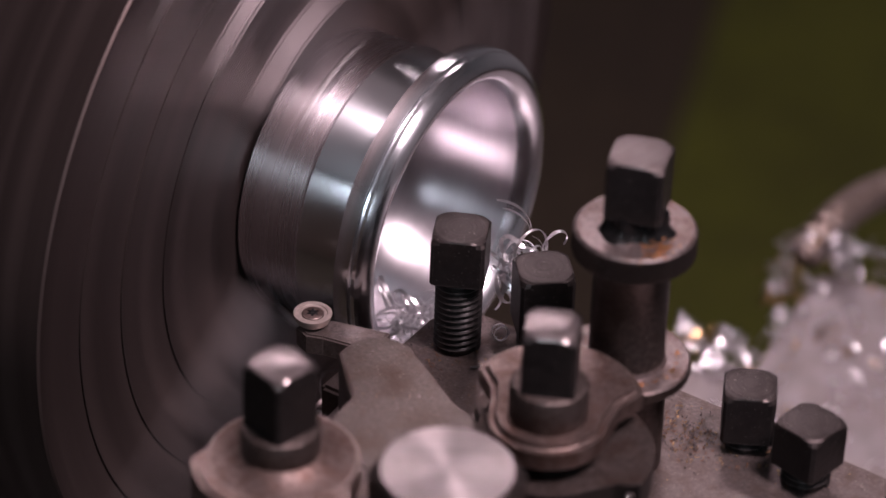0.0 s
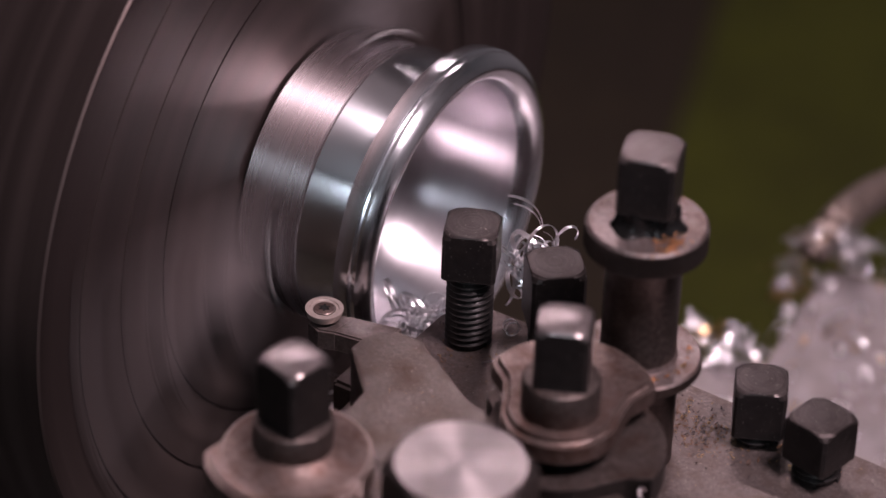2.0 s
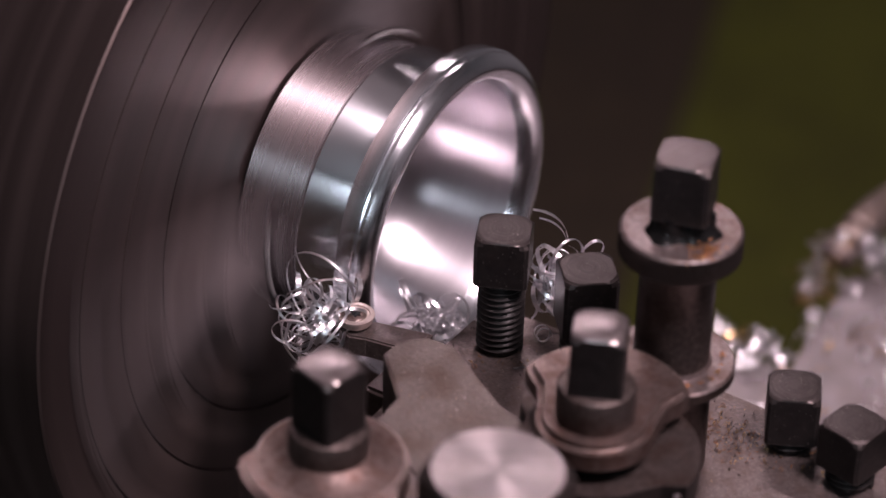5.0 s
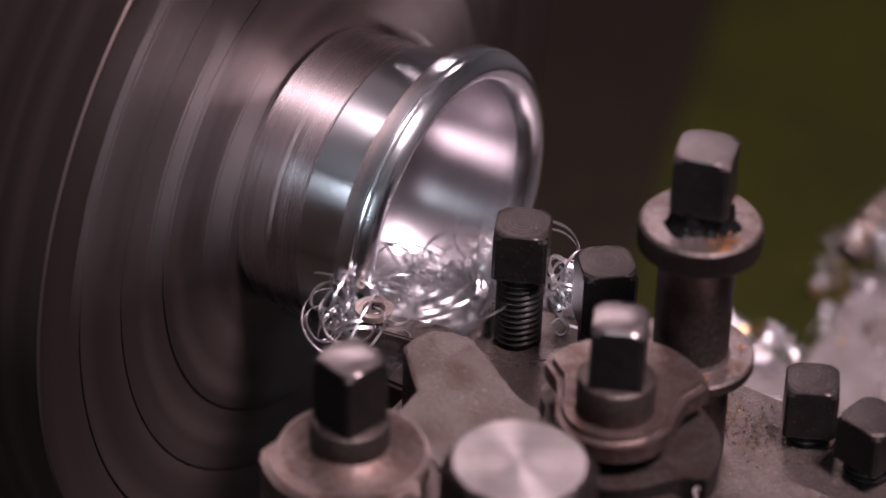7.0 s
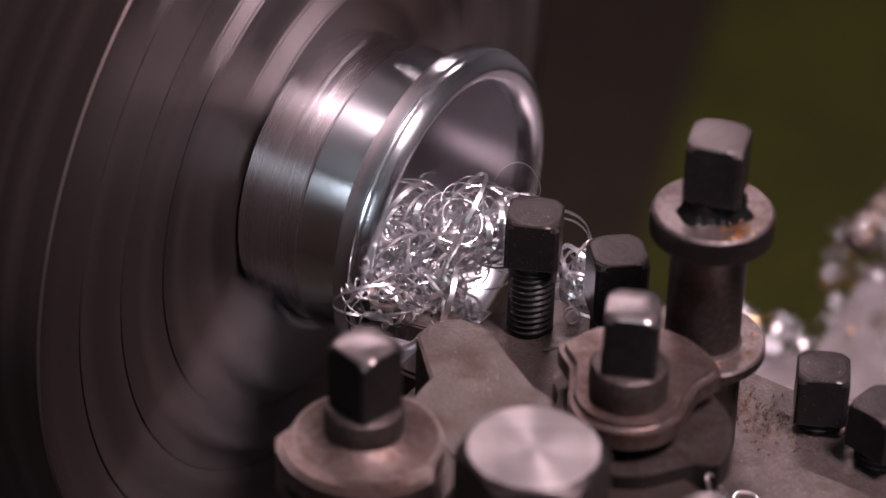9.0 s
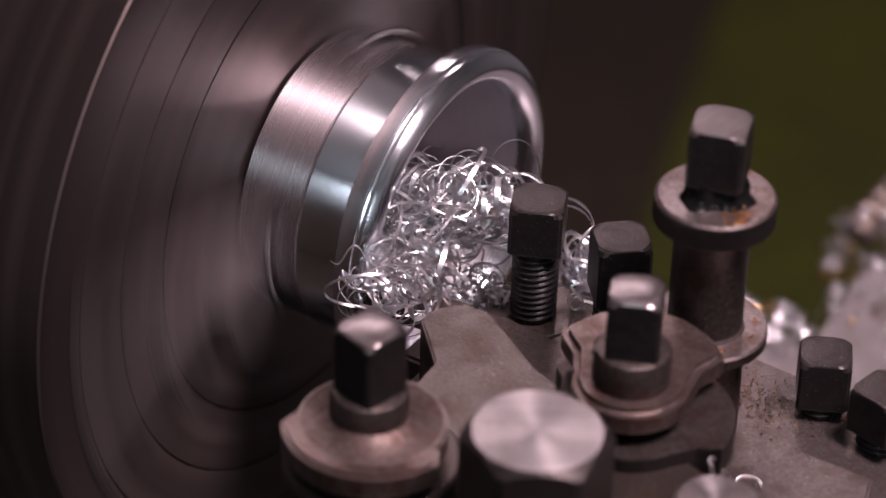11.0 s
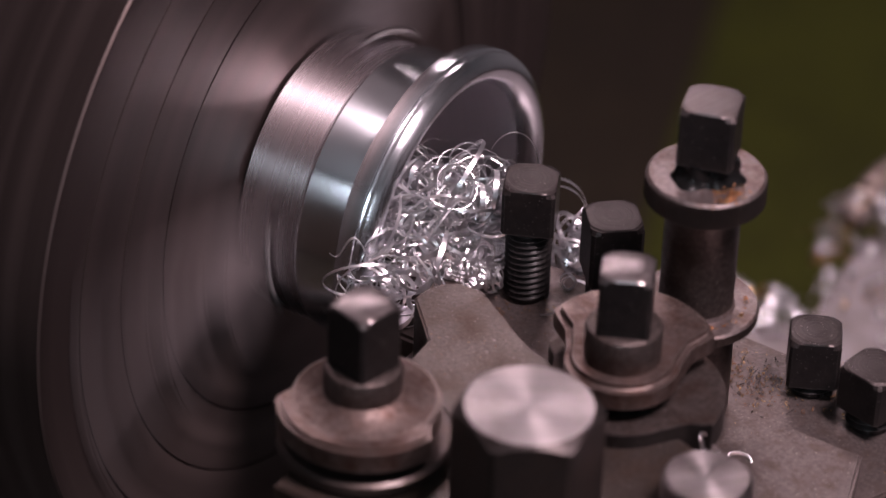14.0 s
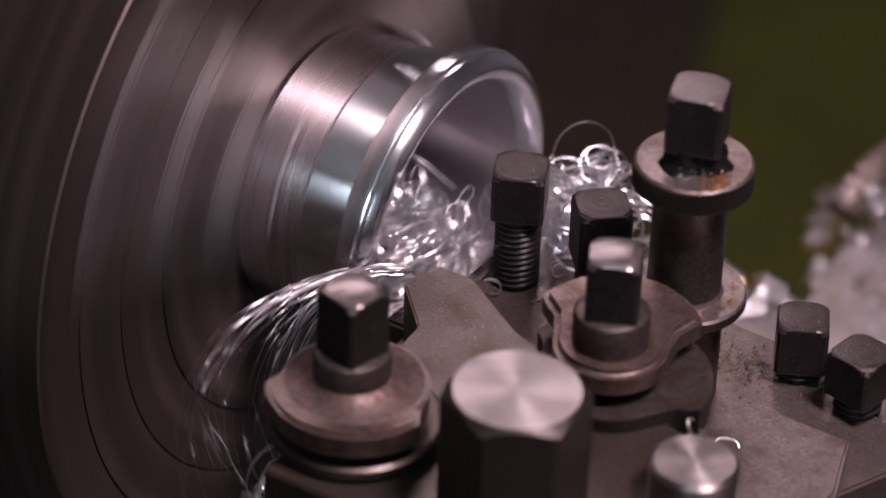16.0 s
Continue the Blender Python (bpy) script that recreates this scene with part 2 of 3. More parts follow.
# ---------------------------------------------------------------- room
def room():
    def slab(name, x0, x1, y0, y1, z0, z1, mat):
        ob = part(name, box(x0, x1, y0, y1, z0, z1, 0), mat, smooth=0)
        return tagged(ob, name.replace("_", " "), kind="structure")
    tagged(slab("floor", -2000, 2000, -2200, 2700, -1150, -1100, FLOOR), "oil-stained concrete workshop floor")
    # Ceiling and the three pale walls are unseen, kept light to bounce fill.
    tagged(slab("ceiling", -2000, 2000, -2200, 2700, 1500, 1550, PLASTER), "unseen pale grey workshop ceiling that bounces fill light")
    tagged(slab("wall_back", -2000, 2000, 2600, 2660, -1100, 1500, WALL), "unseen pale grey workshop wall that bounces fill light")
    # Unseen front wall, darkened so the ring reflects dark around the window.
    tagged(slab("wall_front", -2000, 2000, -2200, -2140, -1100, 1500, BROWN), "unseen workshop wall, dark brown to darken reflections, with a small window")
    tagged(slab("wall_west", -2000, -1940, -2140, 2600, -1100, 1500, WALL), "unseen pale grey workshop wall that bounces fill light")
    tagged(slab("wall_east", 1940, 2000, -2140, 2600, -1100, 1500, WALL), "unseen pale grey workshop wall that bounces fill light")
    window = thing("window_1", "small white framed workshop window in the front wall", "window", (750, -2138, 880), kind="structure")
    for k in (-300, 0, 300):
        part("window_frame", box(k - 18, k + 18, 0, 36, -370, 370, 4), PLASTER, window)
    for k in (-352, 352):
        part("window_frame", box(-318, 318, 0, 36, k - 18, k + 18, 4), PLASTER, window)
    part("pane", box(-300, 300, 6, 14, -350, 350, 0), TUBE, window)


room()


def lathe_frame():
    bed = thing("lathe_bed", "dark oily cast iron lathe bed on the floor", "lathe bed", (0, 0, -1100))
    for name, dims in (("pedestal", (-700, 900, -170, 130, 0, 780)), ("way", (-300, 1000, -120, -60, 780, 860)), ("way", (-300, 1000, 40, 100, 780, 860))):
        part(name, box(*dims, 4), CAST, bed)
    head = thing("headstock", "dark cast iron lathe headstock behind the chuck", "headstock", (-440, 35, -270))
    part("housing", box(-200, 240, -170, 170, 0, 420, 20, 4), CAST, head)
    part("spindle_nose", revolve([(235, 60), (255, 60), (262, 55)], "x", (0, 0, 240), 64), CAST, head)


lathe_frame()


# green rubber mat on the floor behind the lathe
def floor_mat():
    n, length, width = 26, 1150, 900
    bm = prism([(0, 0), (length, 0), (length, width), (0, width)], 0, 9, 3, 2)
    ob = part("floor_mat", bm, GREEN)
    for k in range(n):
        y = width * (k + 0.5) / n
        part("rib", box(14, length - 14, y - 9, y + 9, 8.5, 12, 1.2, 1), GREEN, ob)
    ob.matrix_basis = pose(-0.555, 1.03, -1.0995, 0, 0, 109.8) @ Matrix.Translation((0, -width * MM, 0))
    tagged(ob, "dull green ribbed rubber mat lying on the workshop floor", "floor mat")


floor_mat()


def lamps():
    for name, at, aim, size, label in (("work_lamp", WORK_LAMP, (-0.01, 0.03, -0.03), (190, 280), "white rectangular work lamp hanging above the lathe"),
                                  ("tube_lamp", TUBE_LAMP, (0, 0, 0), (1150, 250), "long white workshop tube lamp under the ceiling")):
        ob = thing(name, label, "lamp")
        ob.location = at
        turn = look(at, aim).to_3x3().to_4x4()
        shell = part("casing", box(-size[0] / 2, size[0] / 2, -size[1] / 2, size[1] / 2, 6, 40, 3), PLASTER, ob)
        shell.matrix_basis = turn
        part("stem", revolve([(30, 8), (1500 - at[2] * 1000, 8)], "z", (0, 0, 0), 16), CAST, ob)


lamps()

# ---------------------------------------------------------------- chuck and workpiece (turn about the x axis)
AXIS = (-21.7, 34.7, -28.7)
GAUGE = 1.06

def chuck():
    ob = thing("lathe_chuck", "worn grey steel three-jaw lathe chuck, spinning", "lathe chuck", (AXIS[0] - 36 * GAUGE, AXIS[1], AXIS[2]))
    ob.scale = (GAUGE,) * 3
    prof = [(-90, 20), (-90, 104), (-86, 111), (-0.7, 111.6), (-0.1, 111.2), (0, 110.6), (0, 97.2), (-1.2, 97.15), (-1.2, 96.65), (0, 96.6),
            (0, 81.7), (-1.2, 81.65), (-1.2, 81.15), (0, 81.1), (0, 65.5), (-1.2, 65.45), (-1.2, 64.95), (0, 64.9), (0, 30), (-20, 29), (-20, 20), (-90, 20)]
    part("body", revolve(prof, "x", seg=180, close=False), CHUCK, ob, smooth=0.5)
    # Near-white pads paint the flash that the jaw tips catch while turning.
    pad = material("jaw_edge_glint", (0.85, 0.82, 0.82), 0.8, 0.45, 0.1, 600, 0.1)
    for k in range(3):
        bm = bmesh.new()
        pts = [(37.2, 0), (37.2, 11.0), (55, 11.0), (57, 6.0), (73, 6.0), (75, 2.4), (100, 2.4), (101, 0)]
        w = 11
        side = []
        for s in (-w, w):
            side.append([bm.verts.new((x * MM, s * MM, r * MM)) for r, x in pts])
        bm.faces.new(side[0])
        bm.faces.new(side[1][::-1])
        for i in range(len(pts)):
            j = (i + 1) % len(pts)
            bm.faces.new((side[0][j], side[0][i], side[1][i], side[1][j]))
        bmesh.ops.recalc_face_normals(bm, faces=bm.faces)
        bmesh.ops.bevel(bm, geom=list(bm.edges), offset=0.5 * MM, segments=2, affect="EDGES")
        jaw = part("jaw", bm, JAW, ob, "stepped steel chuck jaw")
        jaw.matrix_basis = pose(0, 0, 0, 120 * k + 20)
        part("jaw_glint", box(8.5, 11.8, -5.5, 5.5, 37.4, 39.8, 0.8), pad, jaw, "near-white pad painting the glint of the jaw edge")
        for r in (65, 88):
            z = 6.0 if r < 74 else 2.4
            part("jaw_screw", revolve([(z - 1, 4.5), (z + 0.6, 4.5), (z + 1.0, 4.1), (z + 1.0, 2.4), (z - 0.6, 2.4)], "x", (0, 0, r), 24), BLACK, jaw)
    return ob


def workpiece():
    ob = thing("workpiece_ring", "bright turned aluminium ring with a rounded lip, spinning in the chuck", "workpiece", AXIS)
    ob.scale = (GAUGE,) * 3
    rear = [(-35.3, 19.0), (-35.5, 19.4), (-35.5, 35.4), (-35, 36.4), (-27, 36.45), (-18.6, 36.4), (-18.2, 36.6)]
    part("rear_wall", revolve(rear, "x", seg=160, close=False), ALU_ROUGH, ob, "finely turned outer wall of the ring", smooth=0.3)
    band = [(-18.2, 36.6), (-17.9, 37.0), (-17.4, 37.2), (-16.4, 37.0), (-11.5, 36.0), (-7.4, 34.9), (-6.2, 35.0), (-5.4, 35.8), (-4.8, 37.6), (-4.2, 40.2), (-3.9, 41.0)]
    part("polished_band", revolve(band, "x", seg=160, close=False), ALU, ob, "polished band below the lip", smooth=0.3)
    lip = [(-3.9, 41.0), (-3.5, 41.7), (-3.1, 42.3), (0.5, 42.5), (0.9, 42.4), (1.15, 41.95), (1.5, 41.8), (1.8, 42.0), (2.6, 41.9), (3.5, 41.4), (4.2, 40.7), (4.75, 39.8), (5.05, 38.8), (5.1, 38.5), (5.0, 37.5), (4.6, 36.5), (3.8, 35.5), (2.5, 34.5), (0.6, 33.7)]
    part("lip", revolve(lip, "x", seg=160, close=False), ALU_LIP, ob, "rounded polished lip of the ring", smooth=0.32)
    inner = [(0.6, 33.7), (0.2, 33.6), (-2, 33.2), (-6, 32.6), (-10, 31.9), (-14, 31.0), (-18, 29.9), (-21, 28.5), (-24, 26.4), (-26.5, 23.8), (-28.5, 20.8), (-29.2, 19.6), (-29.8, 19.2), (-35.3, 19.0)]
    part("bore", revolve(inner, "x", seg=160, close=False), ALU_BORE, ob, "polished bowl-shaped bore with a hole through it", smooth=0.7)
    return ob


CHUCK_THING = chuck()
RING_THING = workpiece()

# ---------------------------------------------------------------- tool post
POST = thing("tool_post", "oily steel lathe tool post with square-head clamp bolts", "tool post", (0, 0, 0))


def clamp_bolt(x, y, ztop, head, base, width, yaw, radius, label, top=BLACK_TOP, collar=0):
    bolt = part("bolt", square_head(0, 0, ztop - head, ztop, width, yaw, pillow=1.5 if collar else 0.5), BLACK, POST, label, 0.22, (top,))
    bolt.location = (x * MM, y * MM, 0)
    if base < ztop - head - 0.5:
        part("thread", helix_thread(0, 0, base + 0.6, ztop - head + 0.6, radius), BLACK, bolt, "black screw thread")
    if collar:
        part("collar", revolve([(collar, radius + 3), (ztop - head - 0.4, radius + 3), (ztop - head + 0.4, radius + 2.6), (ztop - head + 0.7, radius + 2.0), (ztop - head + 0.8, radius - 2)], "z", (0, 0, 0), 48), WASHER_LOW, bolt)
    return bolt


def lobed(cx, cy, r_front, r_horn, r_back, a0, a1, fall=26, n=144):
    """A washer outline: a round front, two horns at the angles a0 and a1, and a wider back between them."""
    out = []
    for k in range(n):
        t = 360 * k / n
        if a0 <= t <= a1:
            r = r_horn + (r_back - r_horn) * math.sin(math.pi * (t - a0) / (a1 - a0))
        else:
            e = min((a0 - t) % 360, (t - a1) % 360) / fall
            r = r_front + (r_horn - r_front) * (0.5 * max(0, 1 - 4 * e) ** 1.3 + 0.5 * max(0, 1 - e) ** 1.6)
        out.append((cx + r * math.cos(radians(t)), cy + r * math.sin(radians(t))))
    return out


def sector(cx, cy, r_front, r_back, a0, a1, n=96):
    """A washer outline with a wide round front between two angles and a narrower back."""
    out = []
    for k in range(n):
        t = 2 * math.pi * k / n
        if a0 <= t <= a1:
            r = r_front
        else:
            e = min((a0 - t) % (2 * math.pi), (t - a1) % (2 * math.pi))
            r = r_back + (r_front - r_back) * max(0, 1 - e / 0.28) ** 1.5
        out.append((cx + r * math.cos(t), cy + r * math.sin(t)))
    return out


def tool_post():
    part("block", prism([(-2, -60), (-4, -12), (-4, 3), (4, 12), (60, 14), (124, 12), (124, -14), (104, -60), (95, -130), (20, -130)], -78, -36, 0.8), STEEL, POST)
    part("holder_slab", prism([(4.1, -50), (4.3, -45.5), (6, -41.5), (9.5, -38.5), (15.8, -38), (37, -51), (52, -54.5), (100, -64), (92, -128), (18, -128), (17, -92), (14, -80), (17.2, -73.5), (16.3, -62.5)], -35.9, -11, 0.5), SLAB, POST,
         "brown-stained steel tool holder slab")
    part("lower_plate", prism([(93, -18), (111, -17.5), (118, -38), (112, -62), (86, -62), (80, -34)], -35.9, -31.5, 0.8), STEEL, POST)
    clamp_bolt(7.6, -2.8, -0.7, 13.2, -36, 13.4, 25, 6.0, "black square-head bolt screwed halfway out of the block")
    clamp_bolt(31.8, -3.4, -2.0, 17, -36, 13.4, 42, 6.0, "black square-head bolt with a worn round top")
    clamp_bolt(85.7, 4.4, -18.6, 13.4, -36, 12.6, 28, 6.0, "black square-head bolt screwed down to the block")
    clamp_bolt(104.4, -0.3, -18.5, 12, -36, 13.0, 79, 6.0, "black square-head bolt turned corner-on")
    # tall sleeve stud: overhead light painted in, pale flange tops over dark sides
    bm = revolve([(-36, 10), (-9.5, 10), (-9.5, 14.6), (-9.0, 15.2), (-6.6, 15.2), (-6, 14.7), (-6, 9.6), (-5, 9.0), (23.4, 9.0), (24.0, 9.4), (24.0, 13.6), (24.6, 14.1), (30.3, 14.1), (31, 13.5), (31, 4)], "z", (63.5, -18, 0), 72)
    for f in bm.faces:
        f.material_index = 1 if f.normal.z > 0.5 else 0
    stud = part("sleeve", bm, SLEEVE, POST, "tall brown-stained flanged steel sleeve, lit tops and shaded sides painted in", extra=(FLANGE,))
    ridge = [(14.1 + (0.35 if k % 2 else -0.1)) for k in range(220)]
    part("knurl", prism([(63.5 + r * math.cos(2 * math.pi * k / 220), -18 + r * math.sin(2 * math.pi * k / 220)) for k, r in enumerate(ridge)], 24.5, 30.0, 0), DARK, stud, "knurled edge of the flange", smooth=0)
    part("sleeve_bolt", square_head(63.5, -18, 36, 51, 13.2, 18), BLACK, stud, "square bolt head standing on a greasy neck", 0.22, (DULL,))
    bm = revolve([(30.9, 8.6), (31.3, 8.3), (32.0, 7.4), (33.2, 6.9), (34.6, 6.7), (36.3, 6.4)], "z", (63.5, -18, 0), 64)
    for v in bm.verts:
        a = math.atan2(v.co.y + 0.018, v.co.x - 0.0635)
        swell = 1 + 0.10 * math.sin(3 * a + 1) + 0.06 * math.sin(7 * a) + 0.05 * math.sin(900 * v.co.z + 4 * a)
        v.co.x, v.co.y = 0.0635 + (v.co.x - 0.0635) * swell, -0.018 + (v.co.y + 0.018) * swell
    part("neck", bm, GREASE_AND_SHADE, stud, "lumpy black grease round the neck")
    # clamp with lobed washers
    bm = prism(lobed(66, -57.5, 17, 24, 25, 2, 166, 30), -14.6, -7, 0.25, 2)
    # Upright edge faces go black for the shade there as well as oil.
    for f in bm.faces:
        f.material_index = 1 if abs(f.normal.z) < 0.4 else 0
    part("lower_washer", bm, WASHER_LOW, POST, "lower lobed clamp washer, oily edge blackened for shade", extra=(BLACK,))
    # Spacer is blackened to paint the shade in the gap between the washers.
    part("spacer", revolve([(-12, 10), (-2, 10)], "z", (66, -57, 0), 40), GREASE_AND_SHADE, POST)
    part("lobed_washer", prism(lobed(66, -57.5, 13.4, 24.0, 28, 57, 163, 36), -2.6, 3.4, 1.6, 5), WASHER, POST, "brown lobed clamp washer with two horns")
    clamp_bolt(65.9, -57.6, 27.9, 16.4, 11, 12.3, 26, 6.0, "square-head clamp bolt in a round collar", BRIGHT, 3.4)
    # round clamp washer beside the chuck
    part("disc", revolve([(-11.2, 19), (-9.5, 20.5), (-7.5, 20.5), (-6.8, 19.5), (-6.8, 12), (-2.5, 12)], "z", (26.5, -104, 0), 64), DARK, POST)
    part("round_washer", prism(sector(26.5, -104, 20.5, 17, 3.72, 6.08), -3, 3, 1.0), WASHER, POST, "brown clamp washer with a round front edge")
    part("washer_crown", revolve([(2.9, 16.7), (3.4, 14.6), (4.7, 10.0), (5.3, 9.1), (5.5, 8.0)], "z", (26.2, -104, 0), 60), WASHER, POST)
    clamp_bolt(25.6, -104.2, 28.3, 17.2, 4, 12.2, 77, 6.0, "square-head clamp bolt turned corner-on", BRIGHT, 5.2)
    # large hexagon bolt
    bm = bmesh.new()
    n = 72
    rings = []
    for z, kind in ((-11, 0), (17.4, 0), (21.9, 1), (21.9, 2)):
        ring = []
        for k in range(n):
            t = 2 * math.pi * (k + 0.5) / n
            a = ((t + math.pi / 6) % (math.pi / 3)) - math.pi / 6
            hexa = 14.9 / math.cos(a)
            r = (hexa, hexa, 14.2)[kind]
            drop = (hexa - 14.2) * 0.8 if kind == 1 else 0
            ring.append(bm.verts.new(((70.7 + r * math.cos(t + HEXA)) * MM, (-107.1 + r * math.sin(t + HEXA)) * MM, (z - drop) * MM)))
        rings.append(ring)
    for a, b in zip(rings, rings[1:]):
        for k in range(n):
            j = (k + 1) % n
            bm.faces.new((a[k], a[j], b[j], b[k]))
    bm.faces.new(rings[0])
    bm.faces.new(rings[-1])
    bmesh.ops.recalc_face_normals(bm, faces=bm.faces)
    for f in bm.faces:
        if f.normal.z > 0.35:
            f.material_index = 1 if f.normal.z > 0.98 else 2
    part("hex_bolt", bm, DARK, POST, "large hexagon bolt with a bright turned top", 0.5, (TURNED, BLACK_TOP))
    bm = revolve([(-31.6, 9), (-3, 10.2), (-1, 10.2), (0, 9.2), (0, 0.3)], "z", (102.2, -81.5, 0), 48)
    part("round_stud", bm, TURNED, POST, "round stud with a bright turned end")


HEXA = radians(4)
TURNED = turned(material("turned_bolt_end", (0.265, 0.236, 0.238), 1.0, 0.40, 0.22, 900, 0.08, (0.10, 0.08, 0.07), 0.5, stain_scale=110, lathe="z", speck=0.25), 0.78, "Z", 0.25)
tool_post()


def cutter():
    tool = part("tool_bar", prism([(-20.5, -26.5), (-19.5, -18.4), (-4.7, -14.5), (-4.2, -24), (-9, -24.5)], -35.9, -30.5, 0.5), STEEL, POST, "narrow steel bar of the cutting tool")
    # Added dark block that hides the bright ring behind this gap.
    part("gap_block", box(-11, -3, -36, -17, -62, -36.3, 1), DARK, tool, "dark block added below the bar to darken the gap")
    part("insert", revolve([(-2.2, 4.2), (-0.3, 4.85), (0, 4.8), (0, 3.75), (-0.3, 3.55), (-0.3, 2.9), (-0.9, 2.8), (-0.9, 0.2)], "z", (-22.5, -22.5, -27.2), 48), CARBIDE, tool, "round carbide cutting insert")
    part("seat", prism([(-25, -26), (-24, -19.5), (-17, -18.5), (-16, -20.5), (-17, -26), (-21, -27.5)], -35.9, -30.4, 0.5), STEEL, tool)
    screw = part("insert_screw", revolve([(-0.9, 2.7), (-0.2, 2.7), (0.05, 2.3), (0.05, 0.2)], "z", (-22.5, -22.5, -27.2), 28), WASHER, tool, "rusty insert screw with a black star as its recess shade")
    star = [((1.25 + 0.35 * math.cos(6 * a)) * math.cos(a), (1.25 + 0.35 * math.cos(6 * a)) * math.sin(a)) for a in [2 * math.pi * k / 48 for k in range(48)]]
    # Raised black star in place of the shade inside a real recess
    recess = part("recess_shade_star", prism(star, -0.4, 0.09, 0), GREASE_AND_SHADE, screw)
    recess.location = [-22.5 * MM, -22.5 * MM, -27.2 * MM]


cutter()

# ---------------------------------------------------------------- cross slide with chips
SLIDE = thing("cross_slide", "oily grey steel cross slide strewn with chips", "cross slide", (0, 0, 0))


def cross_slide():
    part("slide_top", prism([(-19, 150), (-18, 176), (-1, 189), (-9, 246), (110, 268), (160, 120), (140, -140), (16, -140), (8, 60)], -230, -163, 3), TRAY, SLIDE)
    part("riser", box(0, 110, -125, 8, -163, -78, 2), CAST, SLIDE)


cross_slide()


def hose():
    bm = bmesh.new()
    pts = [Vector((-13, 240, -158)), Vector((-11, 256, -153)), Vector((-10, 270, -153)), Vector((-7, 285, -154)), Vector((2, 304, -157)), Vector((25, 330, -163))]
    path = []
    for i in range(len(pts) - 1):
        p0, p1, p2, p3 = pts[max(0, i - 1)], pts[i], pts[i + 1], pts[min(len(pts) - 1, i + 2)]
        for k in range(24):
            t = k / 24
            path.append(0.5 * ((2 * p1) + (p2 - p0) * t + (2 * p0 - 5 * p1 + 4 * p2 - p3) * t * t + (3 * p1 - p0 - 3 * p2 + p3) * t ** 3))
    prev = None
    for i, p in enumerate(path[:-1]):
        d = (path[i + 1] - p).normalized()
        a = d.cross(Vector((0, 0, 1))).normalized()
        b = a.cross(d)
        r = 6.2 if (i // 4) % 2 else 4.0
        ring = [bm.verts.new((p + a * r * math.cos(t) + b * r * math.sin(t)) * MM) for t in [2 * math.pi * k / 16 for k in range(16)]]
        if prev:
            for k in range(16):
                j = (k + 1) % 16
                bm.faces.new((prev[k], prev[j], ring[j], ring[k]))
        prev = ring
    bmesh.ops.recalc_face_normals(bm, faces=bm.faces)
    return tagged(part("coolant_hose", bm, HOSE), "ribbed flexible metal hose above the cross slide", "hose")


HOSE_THING = hose()

# ---------------------------------------------------------------- swarf
rng = random.Random(7)


def curl_mesh(radius, turns, pitch, width, wild):
    """One curled chip: a thin ribbon along a wandering coil."""
    n = max(14, int(turns * 20 + radius * 2.5))
    verts, faces = [], []
    ph = [rng.uniform(0, 6.28) for _ in range(4)]
    pts = []
    for k in range(n + 1):
        u = k / n
        t = 2 * math.pi * turns * u
        r = radius * (1 + wild * math.sin(2.3 * u * 6.28 * 0.6 + ph[0]))
        pts.append(Vector((r * math.cos(t) + wild * 3 * math.sin(4 * u + ph[1]), r * math.sin(t) + wild * 3 * math.sin(3 * u + ph[2]), pitch * turns * (u - 0.5) + wild * 2 * math.sin(5 * u + ph[3]))))
    for k, p in enumerate(pts):
        d = (pts[min(n, k + 1)] - pts[max(0, k - 1)]).normalized()
        flat = Vector((p.x, p.y, 0)).normalized()
        side = d.cross(flat).normalized()
        up = side.cross(d)
        w = width * (0.35 + 0.65 * math.sin(math.pi * min(1, max(0, 0.08 + 0.84 * k / n))))
        for a, b in ((-1, -1), (1, -1), (1, 1), (-1, 1)):
            verts.append((p + side * w / 2 * a + up * 0.06 * b) * MM)
    for k in range(n):
        for i in range(4):
            j = (i + 1) % 4
            faces.append((4 * k + i, 4 * k + j, 4 * k + 4 + j, 4 * k + 4 + i))
    faces += [(3, 2, 1, 0), (4 * n, 4 * n + 1, 4 * n + 2, 4 * n + 3)]
    me = bpy.data.meshes.new("curl")
    me.from_pydata([tuple(v) for v in verts], [], faces)
    for p in me.polygons:
        p.use_smooth = True
    me.set_sharp_from_angle(angle=0.9)
    me.materials.append(CHIP)
    return me


CURLS = [curl_mesh(rng.uniform(2.2, 5.6), rng.uniform(0.8, 2.2), rng.uniform(0.8, 3.5), rng.uniform(0.6, 1.3), rng.uniform(0.15, 0.6)) for _ in range(26)]
LONG = [curl_mesh(rng.uniform(5, 8.5), rng.uniform(0.6, 1.5), rng.uniform(2, 8), rng.uniform(0.45, 0.95), rng.uniform(0.2, 0.6)) for _ in range(14)]
TINY = [curl_mesh(rng.uniform(0.6, 1.3), rng.uniform(0.6, 1.5), 0.6, 0.6, 0.2) for _ in range(8)]


